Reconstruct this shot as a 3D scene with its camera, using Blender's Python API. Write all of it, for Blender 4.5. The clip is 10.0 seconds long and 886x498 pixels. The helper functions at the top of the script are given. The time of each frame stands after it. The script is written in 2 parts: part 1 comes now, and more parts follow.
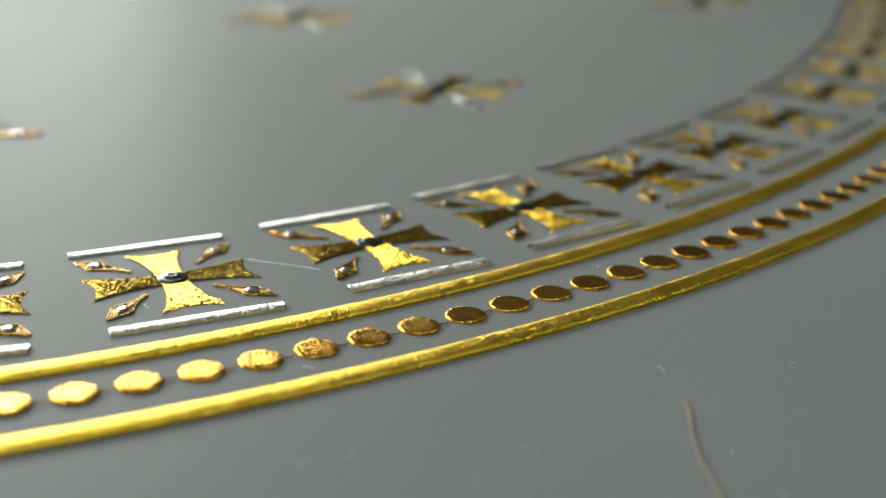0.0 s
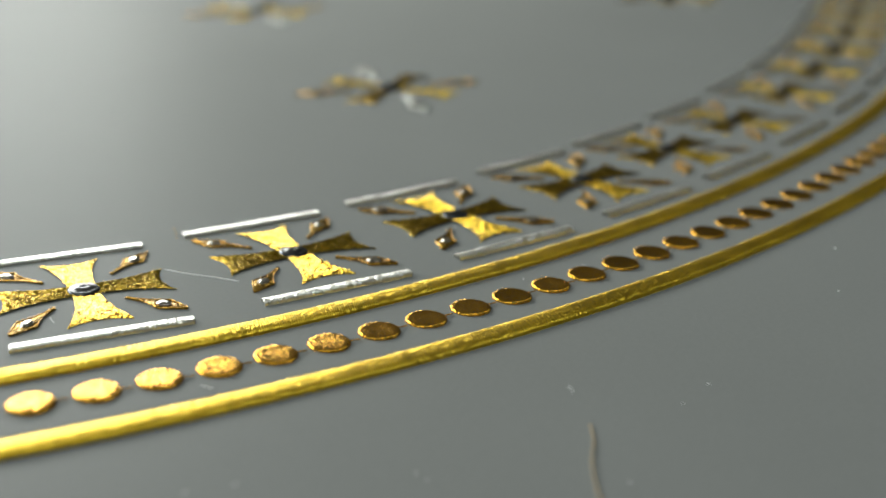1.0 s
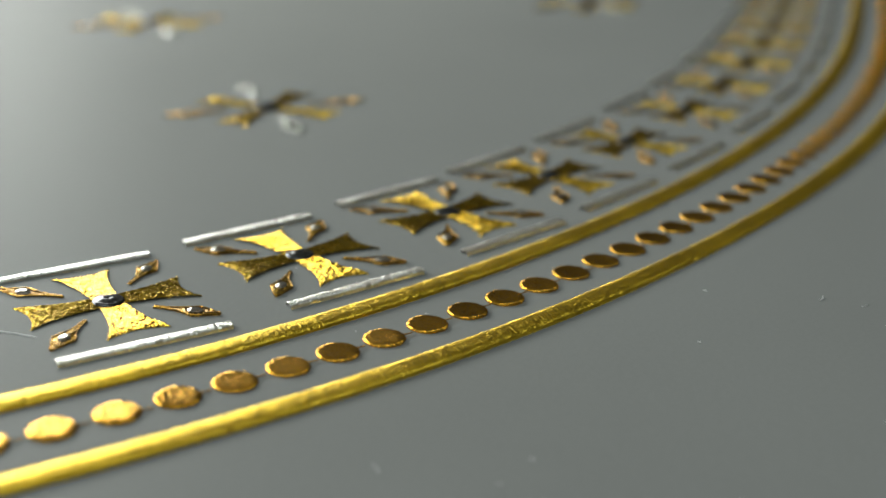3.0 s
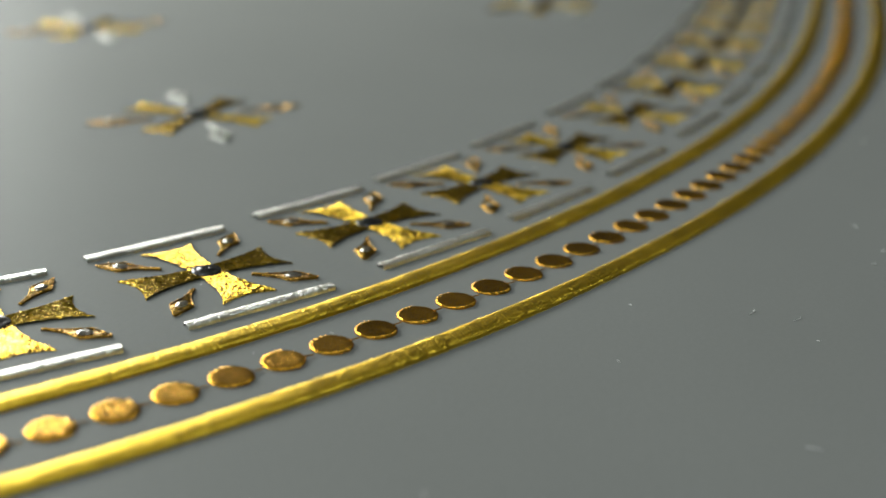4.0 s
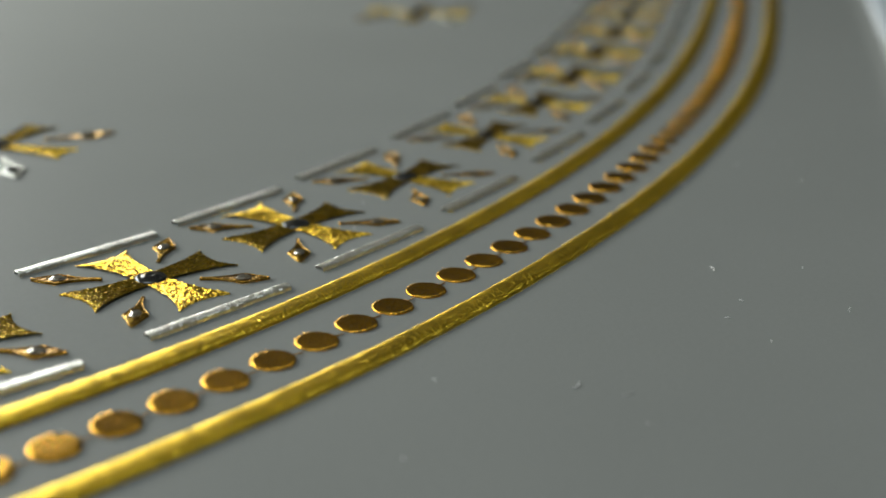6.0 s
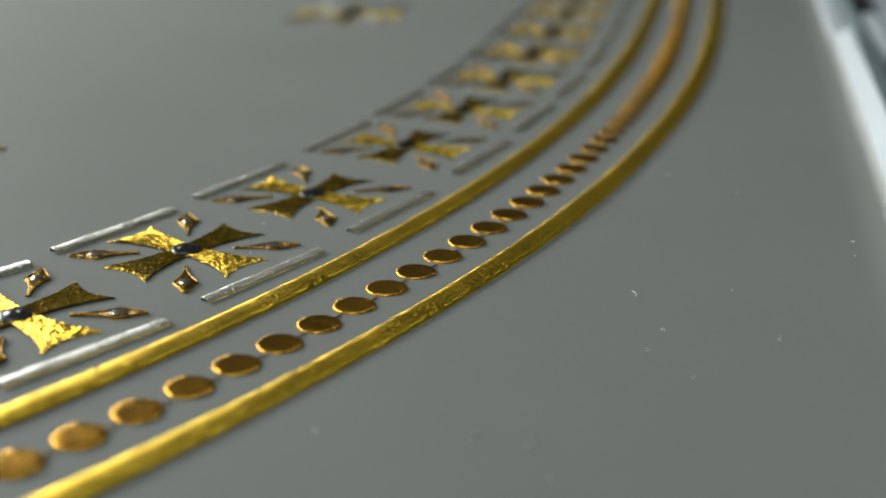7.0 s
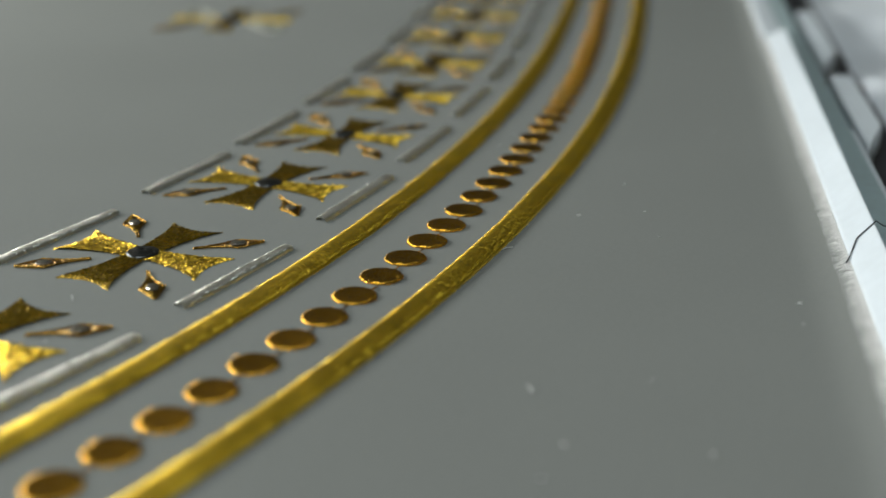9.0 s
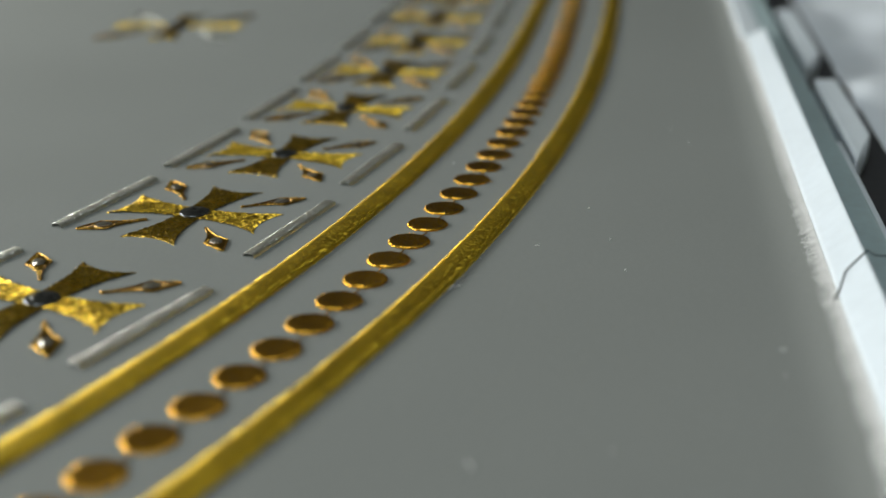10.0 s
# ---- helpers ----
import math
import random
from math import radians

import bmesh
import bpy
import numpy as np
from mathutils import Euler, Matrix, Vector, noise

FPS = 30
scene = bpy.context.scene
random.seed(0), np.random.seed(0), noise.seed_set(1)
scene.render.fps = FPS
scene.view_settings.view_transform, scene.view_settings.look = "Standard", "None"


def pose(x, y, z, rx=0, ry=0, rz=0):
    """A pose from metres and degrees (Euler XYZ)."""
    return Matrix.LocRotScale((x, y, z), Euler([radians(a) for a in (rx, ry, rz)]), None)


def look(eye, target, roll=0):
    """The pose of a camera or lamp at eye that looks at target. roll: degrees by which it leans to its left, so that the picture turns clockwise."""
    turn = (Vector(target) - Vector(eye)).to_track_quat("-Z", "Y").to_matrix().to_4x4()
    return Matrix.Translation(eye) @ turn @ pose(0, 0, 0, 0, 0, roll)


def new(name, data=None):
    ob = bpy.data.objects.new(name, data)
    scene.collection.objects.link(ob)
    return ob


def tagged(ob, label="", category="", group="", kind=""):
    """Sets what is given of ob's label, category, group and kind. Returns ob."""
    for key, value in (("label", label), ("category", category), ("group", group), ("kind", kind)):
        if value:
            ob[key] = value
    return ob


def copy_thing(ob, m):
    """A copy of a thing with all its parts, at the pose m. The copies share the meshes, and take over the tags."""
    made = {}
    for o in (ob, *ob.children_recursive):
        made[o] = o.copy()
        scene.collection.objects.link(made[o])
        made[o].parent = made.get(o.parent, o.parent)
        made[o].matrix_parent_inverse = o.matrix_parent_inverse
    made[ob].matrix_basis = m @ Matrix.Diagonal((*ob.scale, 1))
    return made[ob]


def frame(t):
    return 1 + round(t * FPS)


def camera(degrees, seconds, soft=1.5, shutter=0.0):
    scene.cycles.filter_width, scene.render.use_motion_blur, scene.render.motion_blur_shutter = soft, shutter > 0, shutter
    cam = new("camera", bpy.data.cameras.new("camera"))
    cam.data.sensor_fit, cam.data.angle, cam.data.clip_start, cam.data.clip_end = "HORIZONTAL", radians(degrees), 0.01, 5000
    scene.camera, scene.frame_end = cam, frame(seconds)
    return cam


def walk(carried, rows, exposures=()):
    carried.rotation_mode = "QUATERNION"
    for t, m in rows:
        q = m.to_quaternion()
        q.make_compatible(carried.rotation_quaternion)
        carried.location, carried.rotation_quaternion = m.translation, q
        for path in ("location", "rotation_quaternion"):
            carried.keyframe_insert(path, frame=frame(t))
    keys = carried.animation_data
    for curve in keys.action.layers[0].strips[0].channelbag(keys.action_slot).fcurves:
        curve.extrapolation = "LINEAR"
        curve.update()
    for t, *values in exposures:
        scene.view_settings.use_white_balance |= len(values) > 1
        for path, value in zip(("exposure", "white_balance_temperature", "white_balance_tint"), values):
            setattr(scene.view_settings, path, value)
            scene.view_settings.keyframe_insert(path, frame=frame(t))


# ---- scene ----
cam = camera(39.03, 10.0, soft=1.7)
# seconds, place in millimetres, turn in degrees
ROWS = [
    (0.0, -189.25, -130.61, 65.54, 70.369, -1.101, -45.904),
    (0.5, -183.87, -133.14, 67.29, 69.807, -1.350, -45.821),
    (1.0, -177.57, -135.00, 67.98, 69.685, -1.343, -45.880),
    (1.5, -170.95, -136.27, 68.30, 69.647, -1.323, -46.069),
    (2.0, -163.90, -136.78, 68.80, 69.684, -1.379, -46.425),
    (2.5, -157.63, -136.25, 69.17, 69.603, -1.484, -46.919),
    (4.0, -137.02, -137.88, 67.32, 69.826, -1.133, -48.165),
    (4.5, -129.06, -137.94, 66.15, 69.957, -0.904, -48.678),
    (5.0, -119.91, -136.69, 65.76, 69.942, -0.926, -49.475),
    (5.5, -111.13, -135.17, 65.67, 69.926, -0.923, -50.356),
    (7.0, -84.12, -131.38, 64.11, 69.748, -0.731, -52.978),
    (7.5, -75.57, -129.34, 63.34, 69.642, -0.231, -53.715),
    (8.0, -66.13, -125.11, 62.26, 69.585, -0.382, -54.584),
    (8.5, -56.92, -120.91, 61.24, 69.580, -0.648, -55.338),
    (9.0, -47.08, -116.73, 60.59, 69.466, -0.449, -56.116),
    (9.5, -37.22, -113.24, 59.92, 69.457, -0.443, -56.570),
    (10.0, -27.38, -110.74, 58.90, 69.290, 0.150, -56.958),
]
MM = 0.001
EXPOSURE = -0.33
walk(cam, [(t, pose(x * MM, y * MM, z * MM, rx, ry, rz)) for t, x, y, z, rx, ry, rz in ROWS],
     exposures=[(0.0, EXPOSURE), (5.5, EXPOSURE), (9.0, EXPOSURE + 0.07), (10.0, EXPOSURE + 0.08)])
# a close-up lens: shallow depth of field
cam.data.dof.use_dof = True
cam.data.dof.focus_distance = 0.173
cam.data.dof.aperture_fstop = 13.0

# ---- light: one long low window right behind the table, daylight ----
WIN_AZ = 95.0          # direction of the window wall, degrees from +x
WIN_FAR = 0.53         # metres to the window wall
WIN_LEFT, WIN_RIGHT, WIN_LOW, WIN_HIGH = -0.45, 0.30, 0.105, 0.318
world = bpy.data.worlds.new("room_world")
scene.world = world
world.use_nodes = True
wn = world.node_tree
sky = wn.nodes.new("ShaderNodeTexSky")
sky.sky_type, sky.sun_disc = "NISHITA", False
sky.sun_elevation, sky.sun_rotation = radians(35), radians(200)
wn.links.new(sky.outputs[0], wn.nodes["Background"].inputs[0])
wn.nodes["Background"].inputs[1].default_value = 0.1
win_turn = pose(0, 0, 0, 0, 0, WIN_AZ - 90)   # local +y points at the window
lamp = bpy.data.lights.new("window_daylight", "AREA")
lamp.shape, lamp.size, lamp.size_y = "RECTANGLE", WIN_RIGHT - WIN_LEFT, WIN_HIGH - WIN_LOW
lamp.energy, lamp.color = 7.2, (0.98, 1.0, 0.96)
lamp_ob = new("window_daylight", lamp)
mid, side = (WIN_LOW + WIN_HIGH) / 2, (WIN_LEFT + WIN_RIGHT) / 2
lamp_ob.matrix_world = win_turn @ look((side, WIN_FAR - 0.01, mid), (side, 0, mid))

# added fill, no visible source: a wide cool light overhead for the ambient
fill_lamp = bpy.data.lights.new("overhead_fill", "AREA")
fill_lamp.shape, fill_lamp.size, fill_lamp.size_y = "RECTANGLE", 1.9, 0.95
fill_lamp.energy, fill_lamp.color = 21.0, (0.90, 1.0, 1.04)
fill_ob = new("overhead_fill", fill_lamp)
fill_ob.matrix_world = win_turn @ pose(-1.15, 0.03, 1.88)


# ---- materials ----
def material(name, base, rough=0.5, metal=0.0, spread=0.15, grain=900.0, bump=0.0, bump_scale=2500.0,
             rough_spread=0.1, coarse=60.0, specular=0.5, coat=0.0, sheen=0.0, by_object=0.0, glitter=None, laid=False):
    """A surface with colour and roughness varied at two scales, and fine relief; scales are per metre.
    glitter: length and width of the thread's facets in millimetres, and how far each tips along and across.
    laid: these run with the mesh's own laying map instead of its axes."""
    m = bpy.data.materials.new(name)
    m.use_nodes = True
    t = m.node_tree
    b = t.nodes["Principled BSDF"]
    co = t.nodes.new("ShaderNodeTexCoord").outputs["Object"]

    def noise_node(scale, detail=3.0):
        n = t.nodes.new("ShaderNodeTexNoise")
        n.inputs["Scale"].default_value, n.inputs["Detail"].default_value = scale, detail
        t.links.new(co, n.inputs["Vector"])
        return n.outputs["Fac"]

    def sums(op, a, c):
        n = t.nodes.new("ShaderNodeMath")
        n.operation = op
        for k, v in enumerate((a, c)):
            if isinstance(v, (int, float)):
                n.inputs[k].default_value = v
            else:
                t.links.new(v, n.inputs[k])
        return n.outputs[0]

    fine, wide = noise_node(grain), noise_node(coarse, 4.0)
    both = sums("ADD", sums("MULTIPLY", fine, 0.55), sums("MULTIPLY", wide, 0.45))
    if by_object:
        info = t.nodes.new("ShaderNodeObjectInfo")
        both = sums("ADD", both, sums("MULTIPLY", sums("SUBTRACT", info.outputs["Random"], 0.5), by_object))
    ramp = t.nodes.new("ShaderNodeMapRange")
    ramp.inputs["From Min"].default_value, ramp.inputs["From Max"].default_value = 0.3, 0.7
    ramp.inputs["To Min"].default_value, ramp.inputs["To Max"].default_value = 1 - spread, 1 + spread
    t.links.new(both, ramp.inputs["Value"])
    mix = t.nodes.new("ShaderNodeVectorMath")
    mix.operation = "SCALE"
    mix.inputs[0].default_value = base
    t.links.new(ramp.outputs[0], mix.inputs["Scale"])
    t.links.new(mix.outputs[0], b.inputs["Base Color"])
    rr = t.nodes.new("ShaderNodeMapRange")
    rr.inputs["From Min"].default_value, rr.inputs["From Max"].default_value = 0.3, 0.7
    rr.inputs["To Min"].default_value, rr.inputs["To Max"].default_value = max(0.02, rough - rough_spread), min(1, rough + rough_spread)
    t.links.new(both, rr.inputs["Value"])
    t.links.new(rr.outputs[0], b.inputs["Roughness"])
    normal = None
    b.inputs["Metallic"].default_value = metal
    b.inputs["Specular IOR Level"].default_value = specular
    b.inputs["Coat Weight"].default_value = coat
    b.inputs["Sheen Weight"].default_value = sheen
    if bump:
        bn = t.nodes.new("ShaderNodeBump")
        bn.inputs["Strength"].default_value, bn.inputs["Distance"].default_value = bump, 0.0002
        t.links.new(noise_node(bump_scale, 2.0), bn.inputs["Height"])
        normal = bn.outputs[0]
    if glitter:
        def vec(op, a, c=None):
            n = t.nodes.new("ShaderNodeVectorMath")
            n.operation = op
            for k, v in enumerate((a, c)):
                if isinstance(v, tuple):
                    n.inputs[k].default_value = v
                elif v is not None:
                    t.links.new(v, n.inputs[k])
            return n.outputs[0]
        long, wide, tip_long, tip_wide = glitter
        cells = t.nodes.new("ShaderNodeTexVoronoi")
        cells.inputs["Scale"].default_value = 1.0
        if laid:
            lie = t.nodes.new("ShaderNodeUVMap")
            lie.uv_map = "laying"
            t.links.new(vec("MULTIPLY", lie.outputs[0], (1 / long, 1 / wide, 1.0)), cells.inputs["Vector"])
        else:
            t.links.new(vec("MULTIPLY", co, (1000 / long, 1000 / wide, 300.0)), cells.inputs["Vector"])
        tip = vec("MULTIPLY", vec("SUBTRACT", cells.outputs["Color"], (0.5, 0.5, 0.5)), (tip_long, tip_wide, 0.0))
        normal = normal or t.nodes.new("ShaderNodeNewGeometry").outputs["Normal"]
        if laid:
            tangent = t.nodes.new("ShaderNodeTangent")
            tangent.direction_type, tangent.uv_map = "UV_MAP", "laying"
            share = t.nodes.new("ShaderNodeSeparateXYZ")
            t.links.new(tip, share.inputs[0])
            lean = t.nodes.new("ShaderNodeVectorMath")
            lean.operation = "SCALE"
            t.links.new(tangent.outputs[0], lean.inputs[0])
            t.links.new(share.outputs[0], lean.inputs["Scale"])
            tipped = lean.outputs[0]
        else:
            turn = t.nodes.new("ShaderNodeVectorTransform")
            turn.vector_type, turn.convert_from, turn.convert_to = "VECTOR", "OBJECT", "WORLD"
            t.links.new(tip, turn.inputs[0])
            tipped = turn.outputs[0]
        normal = vec("NORMALIZE", vec("ADD", normal, tipped))
    if normal:
        t.links.new(normal, b.inputs["Normal"])
    return m


SATIN = material("silver_grey_satin", (0.229, 0.238, 0.226), 0.5, 0.0, 0.05, 1500, 0.06, 3500, 0.05, 25, 0.04)
GOLD = material("lemon_gold_thread", (0.89, 0.60, 0.05), 0.34, 1.0, 0.18, 1400, 0.08, 3200, 0.06, 150, glitter=(0.1, 0.2, 0.9, 0.14), laid=True)
GOLD_FOIL = material("crinkled_gold_foil_thread", (0.80, 0.53, 0.055), 0.26, 1.0, 0.2, 1800, 0.05, 3500, 0.05, 300, glitter=(0.34, 0.27, 0.12, 2.2))
COPPER = material("orange_gold_thread", (0.66, 0.35, 0.035), 0.22, 1.0, 0.2, 1400, 0.05, 2600, 0.04, 200, by_object=0.2, glitter=(0.17, 0.26, 1.25, 0.12))
SILVER = material("silver_thread", (0.86, 0.86, 0.79), 0.34, 1.0, 0.12, 1500, 0.08, 3200, 0.06, 200, glitter=(0.13, 0.24, 1.15, 0.14))
BROWN_GOLD = material("brown_gold_thread", (0.40, 0.235, 0.04), 0.22, 1.0, 0.25, 1400, 0.06, 2800, 0.06, 200, glitter=(0.3, 0.5, 1.2, 0.14))
KITE_RIM = material("bright_brown_gold_thread", (0.48, 0.27, 0.04), 0.22, 1.0, 0.3, 1400, 0.2, 2400, 0.08, 200, glitter=(0.4, 0.4, 0.4, 0.4))
DULL_SILVER = material("dull_silver_thread", (0.5, 0.52, 0.47), 0.3, 1.0, 0.15, 1500, 0.2, 2600, 0.10, 200)
GEM = material("grey_crystal", (0.10, 0.105, 0.105), 0.24, 0.9, 0.1, 400, 0.05, 1500, 0.04, 200)
GEM_CLEAR = material("pale_crystal", (0.5, 0.48, 0.43), 0.2, 0.9, 0.1, 400, 0, 0, 0.04, 200)
WHITE = material("white_painted_metal", (0.73, 0.79, 0.84), 0.35, 0.0, 0.05, 500, 0.05, 1500, 0.08, 40)
STEEL = material("blue_grey_metal", (0.42, 0.53, 0.55), 0.4, 0.1, 0.12, 700, 0.05, 1500, 0.1, 60)
DARK_RAIL = material("dark_rail", (0.035, 0.035, 0.038), 0.7, 0.0, 0.2, 700, 0.2, 1500, 0.1, 60)
SHEET = material("white_cotton", (0.84, 0.88, 0.93), 0.8, 0.0, 0.06, 1200, 0.3, 2500, 0.1, 30)
LINT_AND_GLOW = material("pale_lint_and_glow", (0.92, 0.92, 0.9), 0.7, 0.0, 0.1, 900)
DARK_THREAD = material("dark_thread", (0.03, 0.035, 0.04), 0.6, 0.0, 0.1, 900)
HAIR = material("tan_thread", (0.42, 0.30, 0.14), 0.6, 0.0, 0.1, 900)
WOOD = material("table_board", (0.34, 0.24, 0.15), 0.5, 0.0, 0.25, 40, 0.1, 300, 0.1, 4)
PLASTER = material("room_plaster", (0.46, 0.44, 0.37), 0.9, 0.0, 0.06, 30, 0.2, 100, 0.05, 2)
CEILING = material("ceiling_paint", (0.6, 0.63, 0.65), 0.9, 0.0, 0.05, 30, 0.1, 100, 0.05, 2)
FLOOR = material("room_floor", (0.16, 0.15, 0.14), 0.6, 0.0, 0.2, 20, 0.1, 100, 0.1, 2)


# ---- building helpers ----
def mesh_object(name, verts, faces, mat, parent=None, smooth=True):
    me = bpy.data.meshes.new(name)
    me.from_pydata([(x * MM, y * MM, z * MM) for x, y, z in verts], [], faces)
    me.update()
    me.polygons.foreach_set("use_smooth", [smooth] * len(me.polygons))
    me.materials.append(mat)
    ob = new(name, me)
    ob.parent = parent
    return ob


def part(name, bm, mat, parent, label="", smooth=False):
    me = bpy.data.meshes.new(name)
    bm.to_mesh(me)
    bm.free()
    me.polygons.foreach_set("use_smooth", [smooth] * len(me.polygons))
    me.materials.append(mat)
    ob = new(name, me)
    ob.parent = parent
    return tagged(ob, label)


def block(x0, x1, y0, y1, z0, z1, bevel=0.0, segments=2):
    """A box in millimetres as a bmesh in metres, its edges rounded."""
    bm = bmesh.new()
    bmesh.ops.create_cube(bm, size=1.0)
    bmesh.ops.scale(bm, vec=((x1 - x0) * MM, (y1 - y0) * MM, (z1 - z0) * MM), verts=bm.verts)
    bmesh.ops.translate(bm, vec=((x0 + x1) / 2 * MM, (y0 + y1) / 2 * MM, (z0 + z1) / 2 * MM), verts=bm.verts)
    if bevel:
        bmesh.ops.bevel(bm, geom=list(bm.edges), offset=bevel * MM, segments=segments, affect="EDGES", profile=0.5)
    return bm


def tube(points, radius, sides=5):
    """A thin thread along points (millimetres): vertices and faces."""
    verts, faces = [], []
    pts = [Vector(p) for p in points]
    for i, p in enumerate(pts):
        way = (pts[min(i + 1, len(pts) - 1)] - pts[max(i - 1, 0)]).normalized()
        a = way.cross(Vector((0.1, 0.2, 1))).normalized()
        b = way.cross(a)
        for k in range(sides):
            w = 2 * math.pi * k / sides
            verts.append(p + radius * (math.cos(w) * a + math.sin(w) * b))
    for i in range(len(pts) - 1):
        for k in range(sides):
            j = (k + 1) % sides
            faces.append((i * sides + k, i * sides + j, (i + 1) * sides + j, (i + 1) * sides + k))
    return verts, faces


BETWEEN = ((0.22, 0.62), (0.5, 1.0), (0.78, 0.62))


def stitches(threads, half, height, steps=7, rng=None, uneven=0.06, ripple=0.0, notch=0.16):
    """Satin stitching: threads from p to q (millimetres) laid side by side as one ribbed sheet.
    height(k, p) gives the pile's height at the share k of a thread's length; half is half a thread's thickness."""
    rng = rng or random.Random(3)
    ends = []
    for p, q in threads:
        p, q = Vector(p), Vector(q)
        way = (q - p).normalized()
        ends.append((p - way * rng.uniform(0, 0.13), q + way * rng.uniform(0, 0.13)))
    first = tuple(a * 1.5 - b * 0.5 for a, b in zip(ends[0], ends[1]))
    last = tuple(a * 1.5 - b * 0.5 for a, b in zip(ends[-1], ends[-2]))
    gaps = [first] + [tuple((a + b) / 2 for a, b in zip(e, f)) for e, f in zip(ends, ends[1:])] + [last]
    columns = []
    for i, mid in enumerate(ends):
        lift = rng.uniform(-uneven, uneven)
        columns.append((gaps[i], 0.0, 0.0, notch))
        for w, rise in BETWEEN:
            edge = gaps[i] if w < 0.5 else gaps[i + 1]
            share = 1 - abs(w - 0.5) * 2
            columns.append((tuple(e.lerp(m, share) for e, m in zip(edge, mid)), rise, lift, 0.0))
    columns.append((gaps[-1], 0.0, 0.0, notch))
    verts, faces = [], []
    for (p, q), rise, lift, inset in columns:
        way = (q - p)
        long = max(way.length, 0.02)
        p, q = p + way * min(0.3, inset / long), q - way * min(0.3, inset / long)
        for j in range(steps):
            k = 0.5 - 0.5 * math.cos(math.pi * j / (steps - 1))
            c = p.lerp(q, k)
            z = height(k, c) - half * (1 - rise) + lift * rise * math.sin(math.pi * k)
            if ripple:
                z += ripple * noise.noise(Vector((c.x * 2.1, c.y * 2.1, 7.7)))
            verts.append((c.x, c.y, -0.12 if j in (0, steps - 1) else max(z, 0.02)))
    for i in range(len(columns) - 1):
        for j in range(steps - 1):
            a = i * steps + j
            faces.append((a, a + steps, a + steps + 1, a + 1))
    return verts, faces


# ---- the border's line: a bend that opens out with the way s along it (millimetres) ----
BEND = (0.00285, -0.00066, -0.00012)
STEP = 1.0
S_MIN, S_MAX = -330, 420
LINE = {}


def lay_line():
    for sign in (1, -1):
        x = y = psi = 0.0
        for i in range(0, 430):
            s = sign * i * STEP
            LINE[int(s)] = (x, y, psi)
            u = max(-1.4, min(2.3, (s + sign * STEP / 2) / 100))
            kap = BEND[0] + BEND[1] * u + BEND[2] * u * u
            x += sign * STEP * math.cos(psi + sign * kap * STEP / 2)
            y += sign * STEP * math.sin(psi + sign * kap * STEP / 2)
            psi += sign * kap * STEP


lay_line()


def along(s, o=0.0):
    """The place and heading at s along the border and o inwards of its middle."""
    i = math.floor(s)
    f = s - i
    a, b = LINE[i], LINE[i + 1]
    x, y, psi = (a[k] + (b[k] - a[k]) * f for k in range(3))
    return x - o * math.sin(psi), y + o * math.cos(psi), psi


# ---- the room, closed round the table ----
def room():
    turn = win_turn
    far, near, left, right, low, high = WIN_FAR, -3.2, -2.2, 2.2, -0.8, 1.9
    w = 0.12
    k = 1000

    def wall(name, x0, x1, y0, y1, z0, z1, mat=PLASTER, label=""):
        ob = part(name, block(x0 * k, x1 * k, y0 * k, y1 * k, z0 * k, z1 * k), mat, None)
        ob.matrix_world = turn.copy()
        tagged(ob, label or "plain cream plastered wall of the room", "wall", kind="structure")
    wall("wall_north_lower", left, right, far, far + w, low, WIN_LOW)
    wall("wall_north_upper", left, right, far, far + w, WIN_HIGH, high)
    wall("wall_north_west", left, WIN_LEFT, far, far + w, WIN_LOW, WIN_HIGH)
    wall("wall_north_east", WIN_RIGHT, right, far, far + w, WIN_LOW, WIN_HIGH)
    wall("wall_south", left, right, near - w, near, low, high)
    wall("wall_west", left - w, left, near - w, far + w, low, high)
    wall("wall_east", right, right + w, near - w, far + w, low, high)
    wall("ceiling", left - w, right + w, near - w, far + w, high, high + w, CEILING, label="plain pale ceiling of the room")
    wall("floor", left - w, right + w, near - w, far + w, low - w, low, FLOOR, "dark plain floor of the room")


room()


def table():
    ob = tagged(new("work_table"), "plain wooden work table under the cloth", "table")
    ob.matrix_world = win_turn @ pose(0, -0.12, -0.8)
    part("tabletop", block(-900, 900, -600, 600, 755, 785, 3), WOOD, ob)
    for x in (-840, 840):
        for y in (-540, 540):
            part("leg", block(x - 30, x + 30, y - 30, y + 30, 0, 755, 3), WOOD, ob)


table()

# ---- the embroidery frame's side, along a straight line ----
RAIL_AT, RAIL_WAY = Vector((114.95, -74.3)), Vector((0.9121, 0.4099)).normalized()
RAIL_TURN = math.degrees(math.atan2(RAIL_WAY.y, RAIL_WAY.x))
RAIL = pose(RAIL_AT.x * MM, RAIL_AT.y * MM, 0, 0, 0, RAIL_TURN)   # local x along the rail, -y outwards


def edge_rise(y):
    """How far the cloth is drawn up against the clamp bar, y from it."""
    return 1.5 * (max(0.0, 7 - y) / 7) ** 2.2


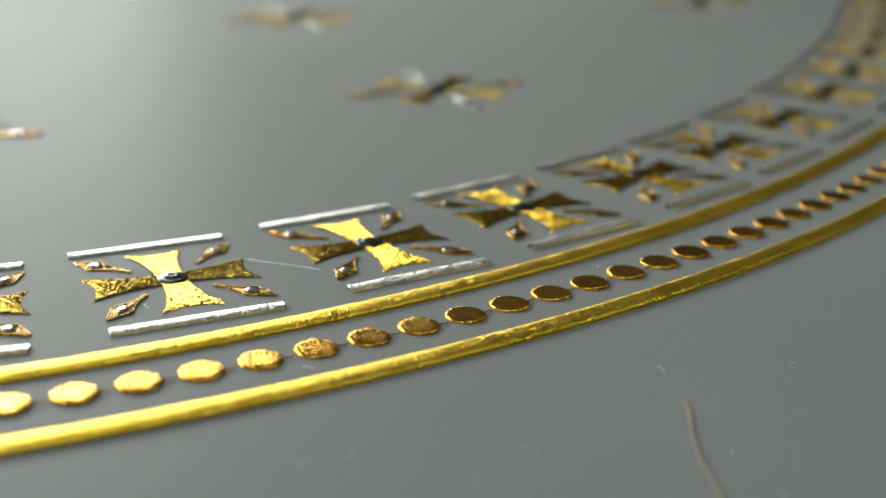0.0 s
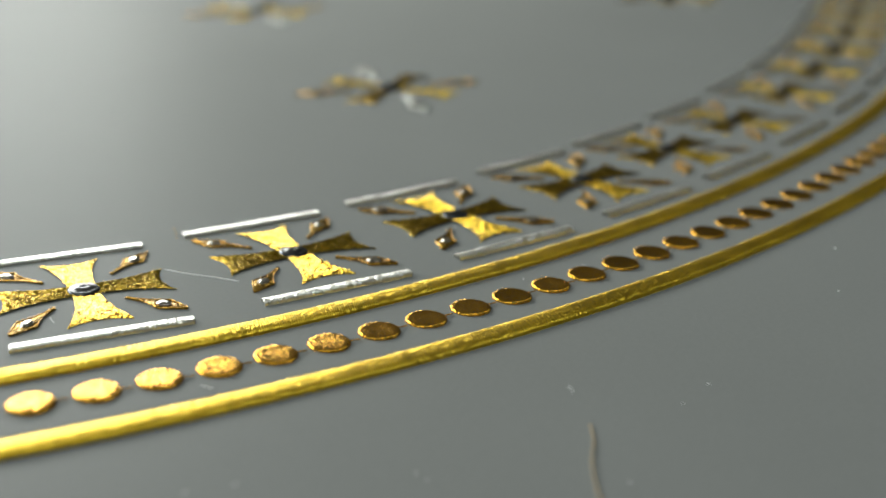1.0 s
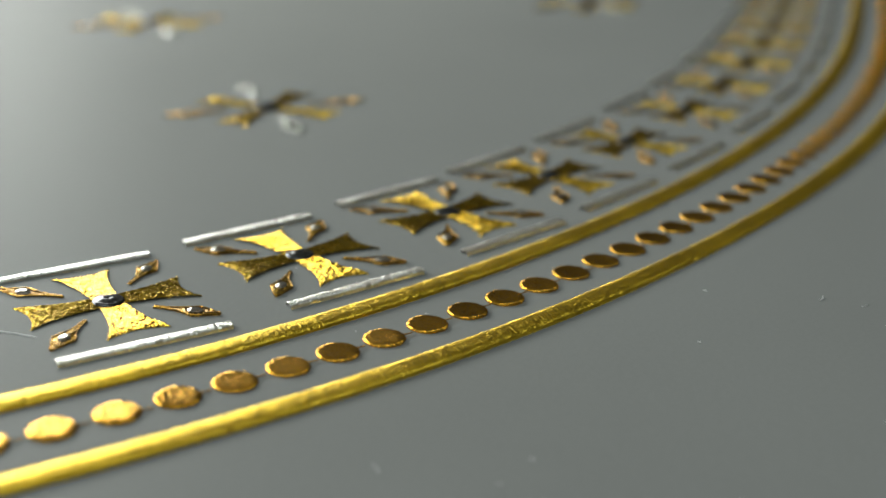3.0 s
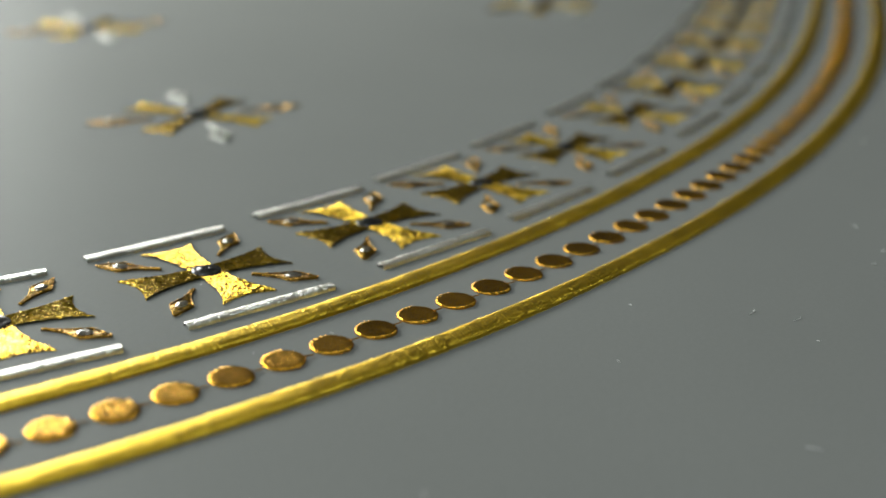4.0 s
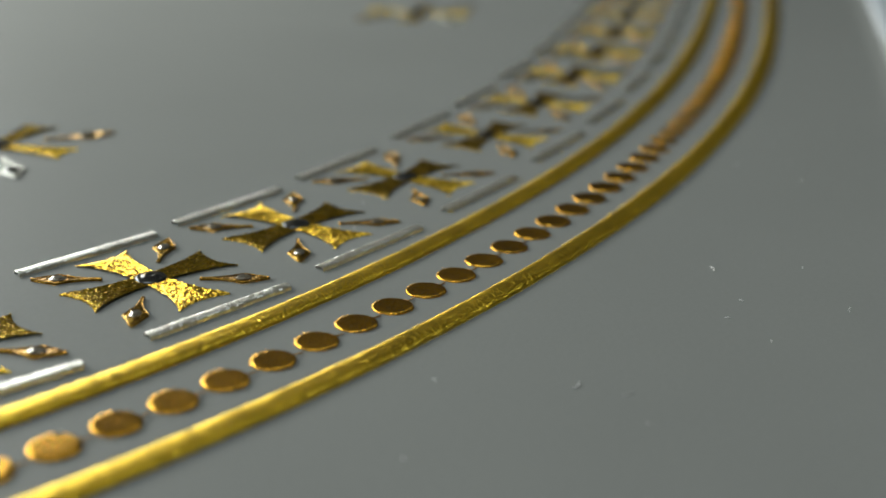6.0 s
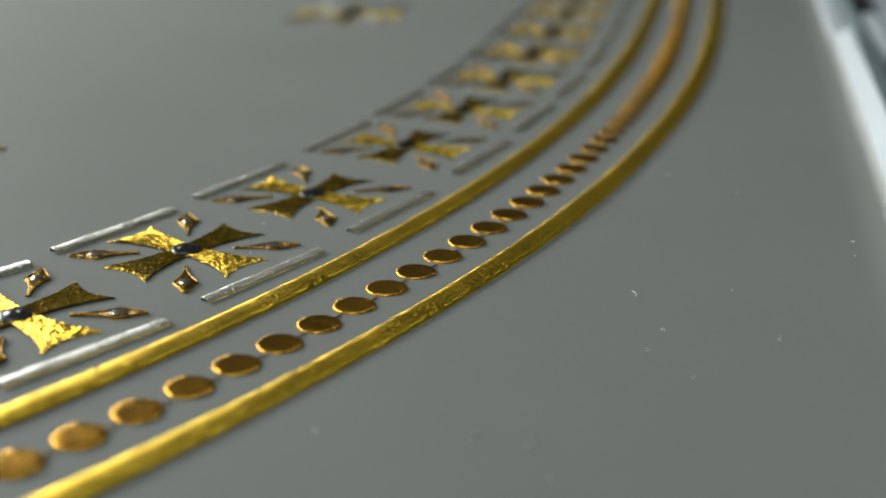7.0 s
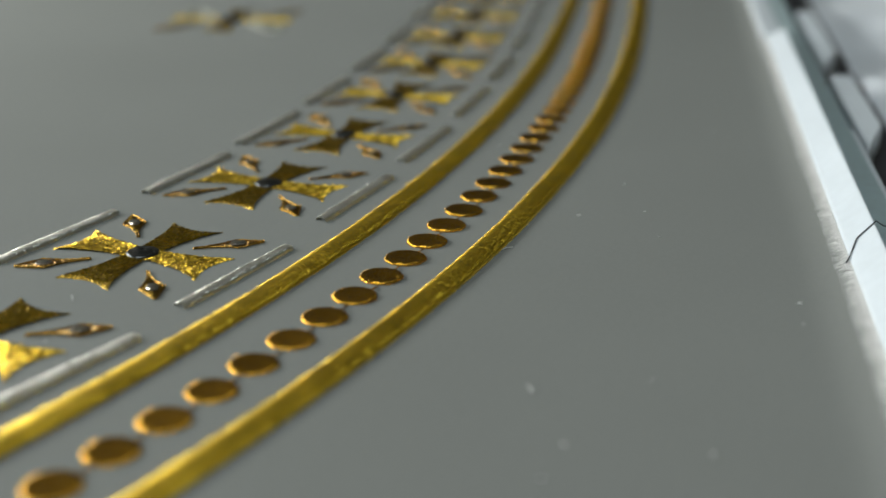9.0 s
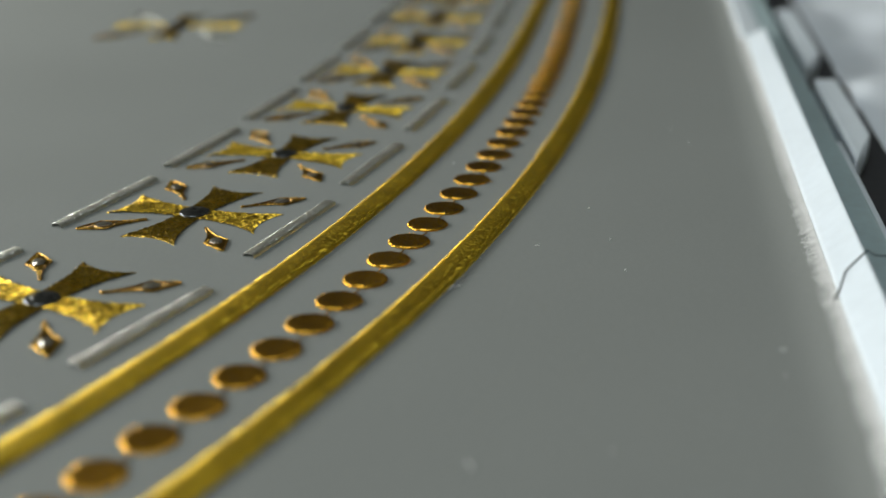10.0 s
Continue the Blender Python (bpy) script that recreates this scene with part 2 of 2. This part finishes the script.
def cloth():
    """The cloth: a thin sheet that ends under the rail, with a barely uneven lie."""
    verts, faces = [], []
    xs = [x for x in range(-620, 461, 10)]
    ys = [0.6, 0, -1, -2, -3, -4, -5, -6, -7, -8, -9] + [y for y in (list(range(-10, -21, -1)) + list(range(-30, -451, -10)))]
    inv = [-y for y in ys]
    n = len(xs)
    for y in inv:
        for x in xs:
            z = 0.22 * noise.noise(Vector((x / 90, y / 60, 0.3))) + 0.05 * noise.noise(Vector((x / 30, y / 35, 4.3)))
            z *= min(1.0, abs(y) / 30)
            # the edge is drawn up against the clamp bar
            z += edge_rise(y)
            verts.append((x, y, z - 0.08))
    for j in range(len(inv) - 1):
        for i in range(n - 1):
            a = j * n + i
            faces.append((a, a + 1, a + n + 1, a + n))
    m = len(verts)
    verts += [(x, y, z - 0.5) for x, y, z in verts]
    faces += [(d + m, c + m, b + m, a + m) for a, b, c, d in faces]
    ob = mesh_object("satin_cloth", verts, faces, SATIN)
    ob.matrix_world = RAIL
    tagged(ob, "smooth silver-grey satin cloth stretched flat, carrying gold embroidery", "cloth")


cloth()


def frayed_edging():
    """White strands added for the bar's soft glow on the cloth; they come out from under the clamp bar and thin out."""
    rng = random.Random(31)
    verts, faces = [], []
    x = -60.0
    while x < 400:
        long = 0.3 + 1.9 * rng.random() ** 1.5
        lean, wide = rng.uniform(-0.5, 0.5), rng.uniform(0.012, 0.03)
        n = len(verts)
        for k in (0.0, 0.35, 0.7, 1.0):
            y = 0.05 + long * k
            z = edge_rise(y) + 0.06 + 0.1 * math.sin(math.pi * k)
            m = x + lean * long * k * k
            verts += [(m - wide, y, z), (m + wide, y, z)]
        faces += [(n + i, n + i + 1, n + i + 3, n + i + 2) for i in (0, 2, 4)]
        x += 0.04
    ob = mesh_object("frayed_edging", verts, faces, LINT_AND_GLOW)
    ob.matrix_world = RAIL
    tagged(ob, "white strands added for the soft glow on the cloth along the clamp bar", "fringe", kind="stuff")


frayed_edging()


def frame_side():
    ob = tagged(new("embroidery_frame"), "white metal embroidery frame side with a grey channel", "frame")
    ob.matrix_world = RAIL
    bar = block(-300, 152, -3.9, 0.15, -3, 1.7, 0.5, 4)
    for v in bar.verts:
        if v.co.z > 0:   # the top slopes down towards the cloth
            v.co.z += -v.co.y * 0.75
    part("clamp_bar", bar, WHITE, ob, "white painted bar pressed on the cloth's edge")
    part("clamp_bar", block(153.5, 420, -3.9, 1.0, -3, 2.6, 0.5, 3), WHITE, ob, "white painted bar pressed on the cloth's edge")
    part("channel", block(-300, 420, -8.4, -4.0, -6, 2.4, 0.3), STEEL, ob, "blue-grey metal channel")
    part("channel_lip", block(-300, 64, -9.4, -8.5, -6, 1.9, 0.2), WHITE, ob, "thin pale lip")
    # dark strip that fills the gap between the channel and the sheet
    part("base_rail", block(-300, 420, -19.5, -9.5, -8, -3.2, 0.4), DARK_RAIL, ob, "dark base rail")


frame_side()


def clip(s0, s1):
    ob = tagged(new("frame_clip"), "white plastic clip with bent ends on the frame", "clip", group="clips on the frame")
    ob.matrix_world = RAIL @ pose(s0 * MM, 0, -3.2 * MM)
    bm = block(0, s1 - s0, -15.4, -10.5, 0, 4.8, 0.8, 3)
    for v in bm.verts:
        if v.co.x < 8 * MM:   # one end is cut aslant
            v.co.x += (-10.5 * MM - v.co.y) * 3.6
    part("body", bm, WHITE, ob, smooth=False)


clip(54, 113)
clip(123, 195)


def crumpled_sheet():
    verts, faces = [], []
    nx, ny = 90, 60
    for j in range(ny):
        for i in range(nx):
            x, y = -120 + i * 6.0, -18.8 - j * 5.0
            p = Vector((x / 42, y / 30, 1.7))
            z = -6 + 7 * noise.noise(p) + 5 * abs(noise.noise(p * 2.1)) - j * 0.25
            verts.append((x + 2 * noise.noise(p * 3), y, max(z, -14.0)))
    for j in range(ny - 1):
        for i in range(nx - 1):
            a = j * nx + i
            faces.append((a, a + nx, a + nx + 1, a + 1))
    ob = mesh_object("crumpled_sheet", verts, faces, SHEET)
    mod = ob.modifiers.new("thickness", "SOLIDIFY")
    mod.thickness = 0.0006
    ob.matrix_world = RAIL
    tagged(ob, "crumpled white cotton sheet lying beside the frame", "sheet")


crumpled_sheet()


# ---- embroidered border: cords, dots, silver bars, crosses ----
def cord(name, offset, drift, bow, half_wide, label):
    rng = random.Random(11)
    threads = []
    s = -230.0
    while s < 400:
        u = s / 100
        o = offset + drift * u + bow * u * u
        a, b = along(s - 0.5, o - half_wide), along(s + 0.5, o + half_wide)
        threads.append(((a[0], a[1]), (b[0], b[1])))
        s += 0.31
    verts, faces = stitches(threads, 0.04, lambda k, p: 0.1 + 0.62 * max(0.0, 1 - abs(2 * k - 1) ** 3.2) ** 0.6, 16, rng, 0.02, 0.015, 0.06)
    ob = mesh_object(name, verts, faces, GOLD)
    # how the thread lies: along the cord and across it, in millimetres
    me = ob.data
    order = [0] * len(me.loops)
    me.loops.foreach_get("vertex_index", order)
    lie = []
    for i in order:
        lie += (i // 16 * 0.31 / 4, i % 16 * 0.28)
    me.uv_layers.new(name="laying").data.foreach_set("uv", lie)
    return tagged(ob, label, "cord")


cord("outer_gold_cord", -41.15, -0.31, -0.59, 1.95, "raised satin-stitched cord of shiny lemon-gold thread on the cloth")
cord("inner_gold_cord", -22.45, 0.16, -0.62, 1.95, "raised satin-stitched cord of shiny lemon-gold thread on the cloth")


def dot_mesh():
    """A padded round dot: a barely domed top, a soft shoulder, and thread ends that bead its rim."""
    rng = random.Random(5)
    r, sides = 2.85, 96
    beads = [rng.uniform(0.6, 1.3) for _ in range(25)]
    rings = (0.0, 0.15, 0.3, 0.45, 0.58, 0.68, 0.76, 0.82, 0.87, 0.91, 0.945, 0.97, 0.99, 1.0, 1.0)
    verts, faces = [], []
    for j, k in enumerate(rings):
        for i in range(sides):
            a = 2 * math.pi * i / sides
            bead = beads[int(i * 25 / sides)] * abs(math.sin(math.pi * 25 * i / sides))
            grow = 1 + 0.03 * k ** 6 * (bead - 0.5) + 0.02 * k * noise.noise(Vector((math.cos(a), math.sin(a), 3.1)))
            x, y = r * k * grow * math.cos(a), r * k * grow * math.sin(a)
            z = 0.06 + 0.26 * max(0.0, 1 - k ** 15) ** 0.6 + 0.05 * (1 - k * k) + 0.05 * k ** 8 * (bead - 0.5)
            z += 0.018 * noise.noise(Vector((x * 2.4, y * 1.1, 2.2))) + 0.03 * noise.noise(Vector((x * 0.6, y * 0.6, 6.2)))
            verts.append((x, y, -0.12 if j == len(rings) - 1 else z))
    for j in range(len(rings) - 1):
        for i in range(sides):
            n = (i + 1) % sides
            faces.append((j * sides + i, (j + 1) * sides + i, (j + 1) * sides + n, j * sides + n))
    return verts, faces


def dots():
    first = None
    for i in range(-8, 72):
        s = -121.9 + 6.81 * i
        if s > 395:
            break
        u = s / 100
        x, y, psi = along(s, -32.43 - 0.77 * u - 0.09 * u * u - (0.35 * (u - 1.2) ** 2 if u > 1.2 else 0))
        m = pose(x * MM, y * MM, 0, 0, 0, math.degrees(psi) + random.uniform(-6, 6))
        if first is None:
            first = mesh_object("embroidered_dot", *dot_mesh(), COPPER)
            mesh_object("joining_stitch", *tube([(2.6, -0.6, 0.1), (3.0, -0.75, 0.16), (3.5, -0.8, 0.16), (4.1, -0.7, 0.08)], 0.11), COPPER, first)
            first.matrix_world = m
            tagged(first, "round satin-stitched dot of orange-gold thread on the cloth", "dot", "dots between the two cords")
        else:
            copy_thing(first, m)


dots()

# how far each cross stands from an even spacing of 32 mm, from the third before the bend's middle on
SHIFT = {-3: 0.1, -2: 0.6, -1: 0.4, 0: 0.8, 1: -1.1, 2: -1.4, 3: 0.8}
TILT = -2.76
CELLS = range(-7, 12)


def cell(k):
    s = 32.0 * k + SHIFT.get(k, 0.0)
    u = s / 100
    x, y, psi = along(s, -0.5 * (u - 1.0) ** 2 if u > 1 else 0.0)
    return pose(x * MM, y * MM, 0, 0, 0, math.degrees(psi) + TILT)


def bar_mesh(half_long, half_wide=0.92):
    threads, x = [], -half_long
    while x < half_long:
        threads.append(((x - 0.15, -half_wide), (x + 0.15, half_wide)))
        x += 0.36
    return stitches(threads, 0.03, lambda k, p: 0.1 + 0.45 * max(0.0, 1 - abs(2 * k - 1) ** 6) ** 0.6, 13, random.Random(9), 0.025, 0.03, 0.06)


def bars():
    first = None
    for k in CELLS:
        for o, shift in ((14.95, -0.04), (-16.0, -0.34)):
            m = cell(k) @ pose(shift * MM, o * MM, 0)
            if first is None:
                first = mesh_object("silver_bar", *bar_mesh(11.8), SILVER)
                first.matrix_world = m
                tagged(first, "straight raised bar of bright silver thread on the cloth", "bar", "silver bars edging the crosses")
            else:
                copy_thing(first, m)


bars()


def arm_mesh(seed, slim=1.0):
    """One flared arm along +x, its threads fanning along it, the end bowed in between its corners."""
    rng = random.Random(seed)
    threads, n = [], 25
    for i in range(n):
        v = -1 + 2 * i / (n - 1)
        threads.append(((0.6, v * 1.75 * slim), (10.9 + 1.1 * v * v * slim, v * 4.2 * slim)))
    verts, faces = stitches(threads, 0.035, lambda k, p: 0.1 + 0.17 * max(0.0, 1 - abs(2 * k - 1) ** 10), 72, rng, 0.02)
    out = []
    for x, y, z in verts:
        # foil-wrapped thread: each short length is rolled its own way about the thread
        if z > 0.06:
            wide = 1 + 0.8 * (1 - x / 12)
            z += 0.13 * noise.noise(Vector((x * 1.7, y * 4.2 * wide, seed))) + 0.05 * noise.noise(Vector((x * 3.6, y * 7.0 * wide, seed + 9)))
        k = x / 12.0
        out.append((x, y * (1 - 0.9 * k * (1 - k)), z))
    return out, faces


def kite_half(u):
    """Half the width of a kite, long-tailed towards the cross, at u from the cross's middle."""
    return 0.16 + 1.54 * ((u - 6.9) / 6.0) ** 2.4 if u < 12.9 else 1.7 * (16.9 - u) / 4.0


def kite_mesh():
    """A kite along +x, its threads running across it."""
    threads, u = [], 6.9
    while u < 16.8:
        threads.append(((u, -kite_half(u)), (u + 0.05, kite_half(u))))
        u += 0.3
    return stitches(threads, 0.06, lambda k, p: 0.1 + 0.14 * max(0.0, 1 - abs(2 * k - 1) ** 4) ** 0.7, 7, random.Random(2), 0.04, 0.04)


def kite_rim():
    """The raised thread round a kite's edge."""
    us = [6.9 + 9.7 * i / 26 for i in range(27)]
    rng = random.Random(8)
    pts = [(u, kite_half(u), 0.2 + rng.uniform(-0.04, 0.04)) for u in us] + [(u, -kite_half(u), 0.2 + rng.uniform(-0.04, 0.04)) for u in reversed(us)]
    return tube(pts + pts[:1], 0.11, 6)


def gem(name, rx, ry, high, mat, parent, at, label, sides=10):
    """A faceted stone with a flat table."""
    bm = bmesh.new()
    rings = ((1.0, 0.0), (1.0, 0.25), (0.78, 0.75), (0.45, 1.0))
    made = []
    for n, (r, z) in enumerate(rings):
        ring = []
        for i in range(sides):
            a = 2 * math.pi * (i + 0.5 * (n == 2)) / sides
            ring.append(bm.verts.new((at[0] * MM + rx * r * MM * math.cos(a), at[1] * MM + ry * r * MM * math.sin(a), (at[2] + high * z) * MM)))
        made.append(ring)
    for a, b in zip(made, made[1:]):
        for i in range(sides):
            j = (i + 1) % sides
            bm.faces.new((a[i], a[j], b[j]))
            bm.faces.new((a[i], b[j], b[i]))
    bm.faces.new(made[-1])
    return part(name, bm, mat, parent, label)


def centre_stone(parent):
    """A low round stud: a rolled outer rim, a groove, a shallow dome with a pit in its middle."""
    profile = ((2.25, 0.05), (2.28, 0.3), (2.15, 0.46), (1.95, 0.53), (1.72, 0.54), (1.5, 0.56), (1.25, 0.66), (0.95, 0.76), (0.62, 0.8), (0.4, 0.77), (0.2, 0.68), (0.0, 0.66))
    rng, sides = random.Random(14), 20
    verts, faces = [], []
    for r, z in profile:
        for i in range(sides):
            a = 2 * math.pi * i / sides
            verts.append((r * math.cos(a), r * math.sin(a), z + (rng.uniform(-0.05, 0.05) if z > 0.5 else 0)))
    for j in range(len(profile) - 1):
        for i in range(sides):
            n = (i + 1) % sides
            faces.append((j * sides + i, j * sides + n, (j + 1) * sides + n, (j + 1) * sides + i))
    return tagged(mesh_object("centre_stone", verts, faces, GEM, parent), "round dark grey stud with a pitted top")


def make_cross(label, group, slim=1.0, kite_metal=(0, 0, 0, 0)):
    ob = tagged(new("embroidered_cross"), label, "cross", group)
    for i in range(4):
        arm = mesh_object("arm", *arm_mesh(20 + i, slim), GOLD_FOIL, ob)
        arm.matrix_basis = pose(0, 0, 0, 0, 0, 90 * i)
    kite, rim = kite_mesh(), kite_rim()
    for i in range(4):
        k = mesh_object("kite", *kite, DULL_SILVER if kite_metal[i] else BROWN_GOLD, ob)
        k.matrix_basis = pose(0, 0, 0, 0, 0, 45 + 90 * i)
        tagged(k, "silver stitched kite" if kite_metal[i] else "brown-gold stitched kite")
        mesh_object("rim", *rim, DULL_SILVER if kite_metal[i] else KITE_RIM, k)
        gem("stone", 1.2, 0.85, 0.36, GEM if kite_metal[i] else GEM_CLEAR, k, (12.9, 0, 0.2), "grey crystal set in the kite" if kite_metal[i] else "pale crystal set in the kite", 8)
    centre_stone(ob)
    return ob


def crosses():
    first = None
    for k in CELLS:
        if first is None:
            first = make_cross("flared cross of gold foil thread with four kites and a crystal", "crosses of the border")
            first.matrix_world = cell(k)
        else:
            copy_thing(first, cell(k))
    # larger, slimmer crosses strewn over the cloth inside the border
    first = None
    for x, y, turn in ((25.5, 77.5, 22), (67, 182, 28), (200, 117, 30), (-84, 116, 5), (330, 190, 30), (170, 250, 30)):
        m = pose(x * MM, y * MM, 0, 0, 0, turn)
        if first is None:
            first = make_cross("larger slim gold cross with two silver kites on the open cloth", "crosses strewn over the cloth", 0.62, (1, 0, 1, 0))
            first.matrix_world = m
            first.scale = (1.4, 1.4, 1.1)
        else:
            copy_thing(first, m)


crosses()


# ---- small loose things ----
def thread_thing(name, points, radius, mat, label):
    verts, faces = tube(points, radius)
    return tagged(mesh_object(name, verts, faces, mat), label, "thread")


def wavy(p, q, lift, n=14, sway=0.5, seed=1):
    rng = random.Random(seed)
    out = []
    for i in range(n):
        k = i / (n - 1)
        a = Vector((p[0] + (q[0] - p[0]) * k, p[1] + (q[1] - p[1]) * k, 0))
        out.append((a.x + rng.uniform(-sway, sway) * 0.3, a.y + sway * math.sin(k * 7 + seed), 0.0 + lift * math.sin(math.pi * k)))
    return out


thread_thing("loose_thread", wavy((-81.5, 13.1), (-76.3, 2.2), 0.05, seed=2, sway=0.25), 0.11, LINT_AND_GLOW, "fine pale loose thread lying on the cloth")
thread_thing("loose_thread", wavy((-73.4, -59.2), (-89.5, -74.4), 0.05, seed=4, sway=0.7), 0.09, HAIR, "fine tan loose thread lying on the cloth")

thread_thing("loose_thread", wavy((-69.7, 28.4), (-72.6, 23.1), 0.6, seed=6, sway=0.2), 0.06, HAIR, "short tan thread end sticking out by a silver bar")
thread_thing("loose_thread", wavy((-71.0, 21.2), (-71.2, 17.6), 0.4, seed=7, sway=0.2), 0.1, COPPER, "short orange-gold thread end beside a cross")


def tied_thread():
    """A dark thread that comes up through the cloth and runs over the clamp bar to the channel."""
    pts = [(-4.4, 0.7, 1.4), (-3.0, 0.1, 1.75), (1.6, -1.3, 2.85), (3.8, -3.9, 4.75), (5.0, -5.2, 3.7), (8.0, -7.4, 2.6), (12.0, -9.8, 2.1), (16.0, -16.0, -2.5)]
    ob = thread_thing("tied_thread", pts, 0.10, DARK_THREAD, "thin dark thread tied over the white frame bar")
    ob.matrix_world = RAIL


tied_thread()


def lint():
    """Dust and short fibres scattered over the cloth."""
    rng = random.Random(17)
    verts, faces = [], []
    for i in range(60):
        s, o = rng.uniform(-110, 190), rng.choice((-1, 1, -1)) * rng.uniform(0, 45) - 45
        x, y, psi = along(s, o)
        a, long = rng.uniform(0, math.pi), rng.choice((0.15, 0.2, 0.3, 0.3, 0.9))
        bend = rng.uniform(-0.3, 0.3) * long
        ca, sa = math.cos(a), math.sin(a)
        pts = [(x - ca * long, y - sa * long, 0.05), (x - sa * bend, y + ca * bend, 0.1), (x + ca * long, y + sa * long, 0.05)]
        v, f = tube(pts, rng.uniform(0.03, 0.06), 4)
        n = len(verts)
        verts += v
        faces += [tuple(k + n for k in q) for q in f]
    tagged(mesh_object("lint", verts, faces, LINT_AND_GLOW), "pale dust and short fibres scattered on the cloth", "lint", kind="stuff")


lint()
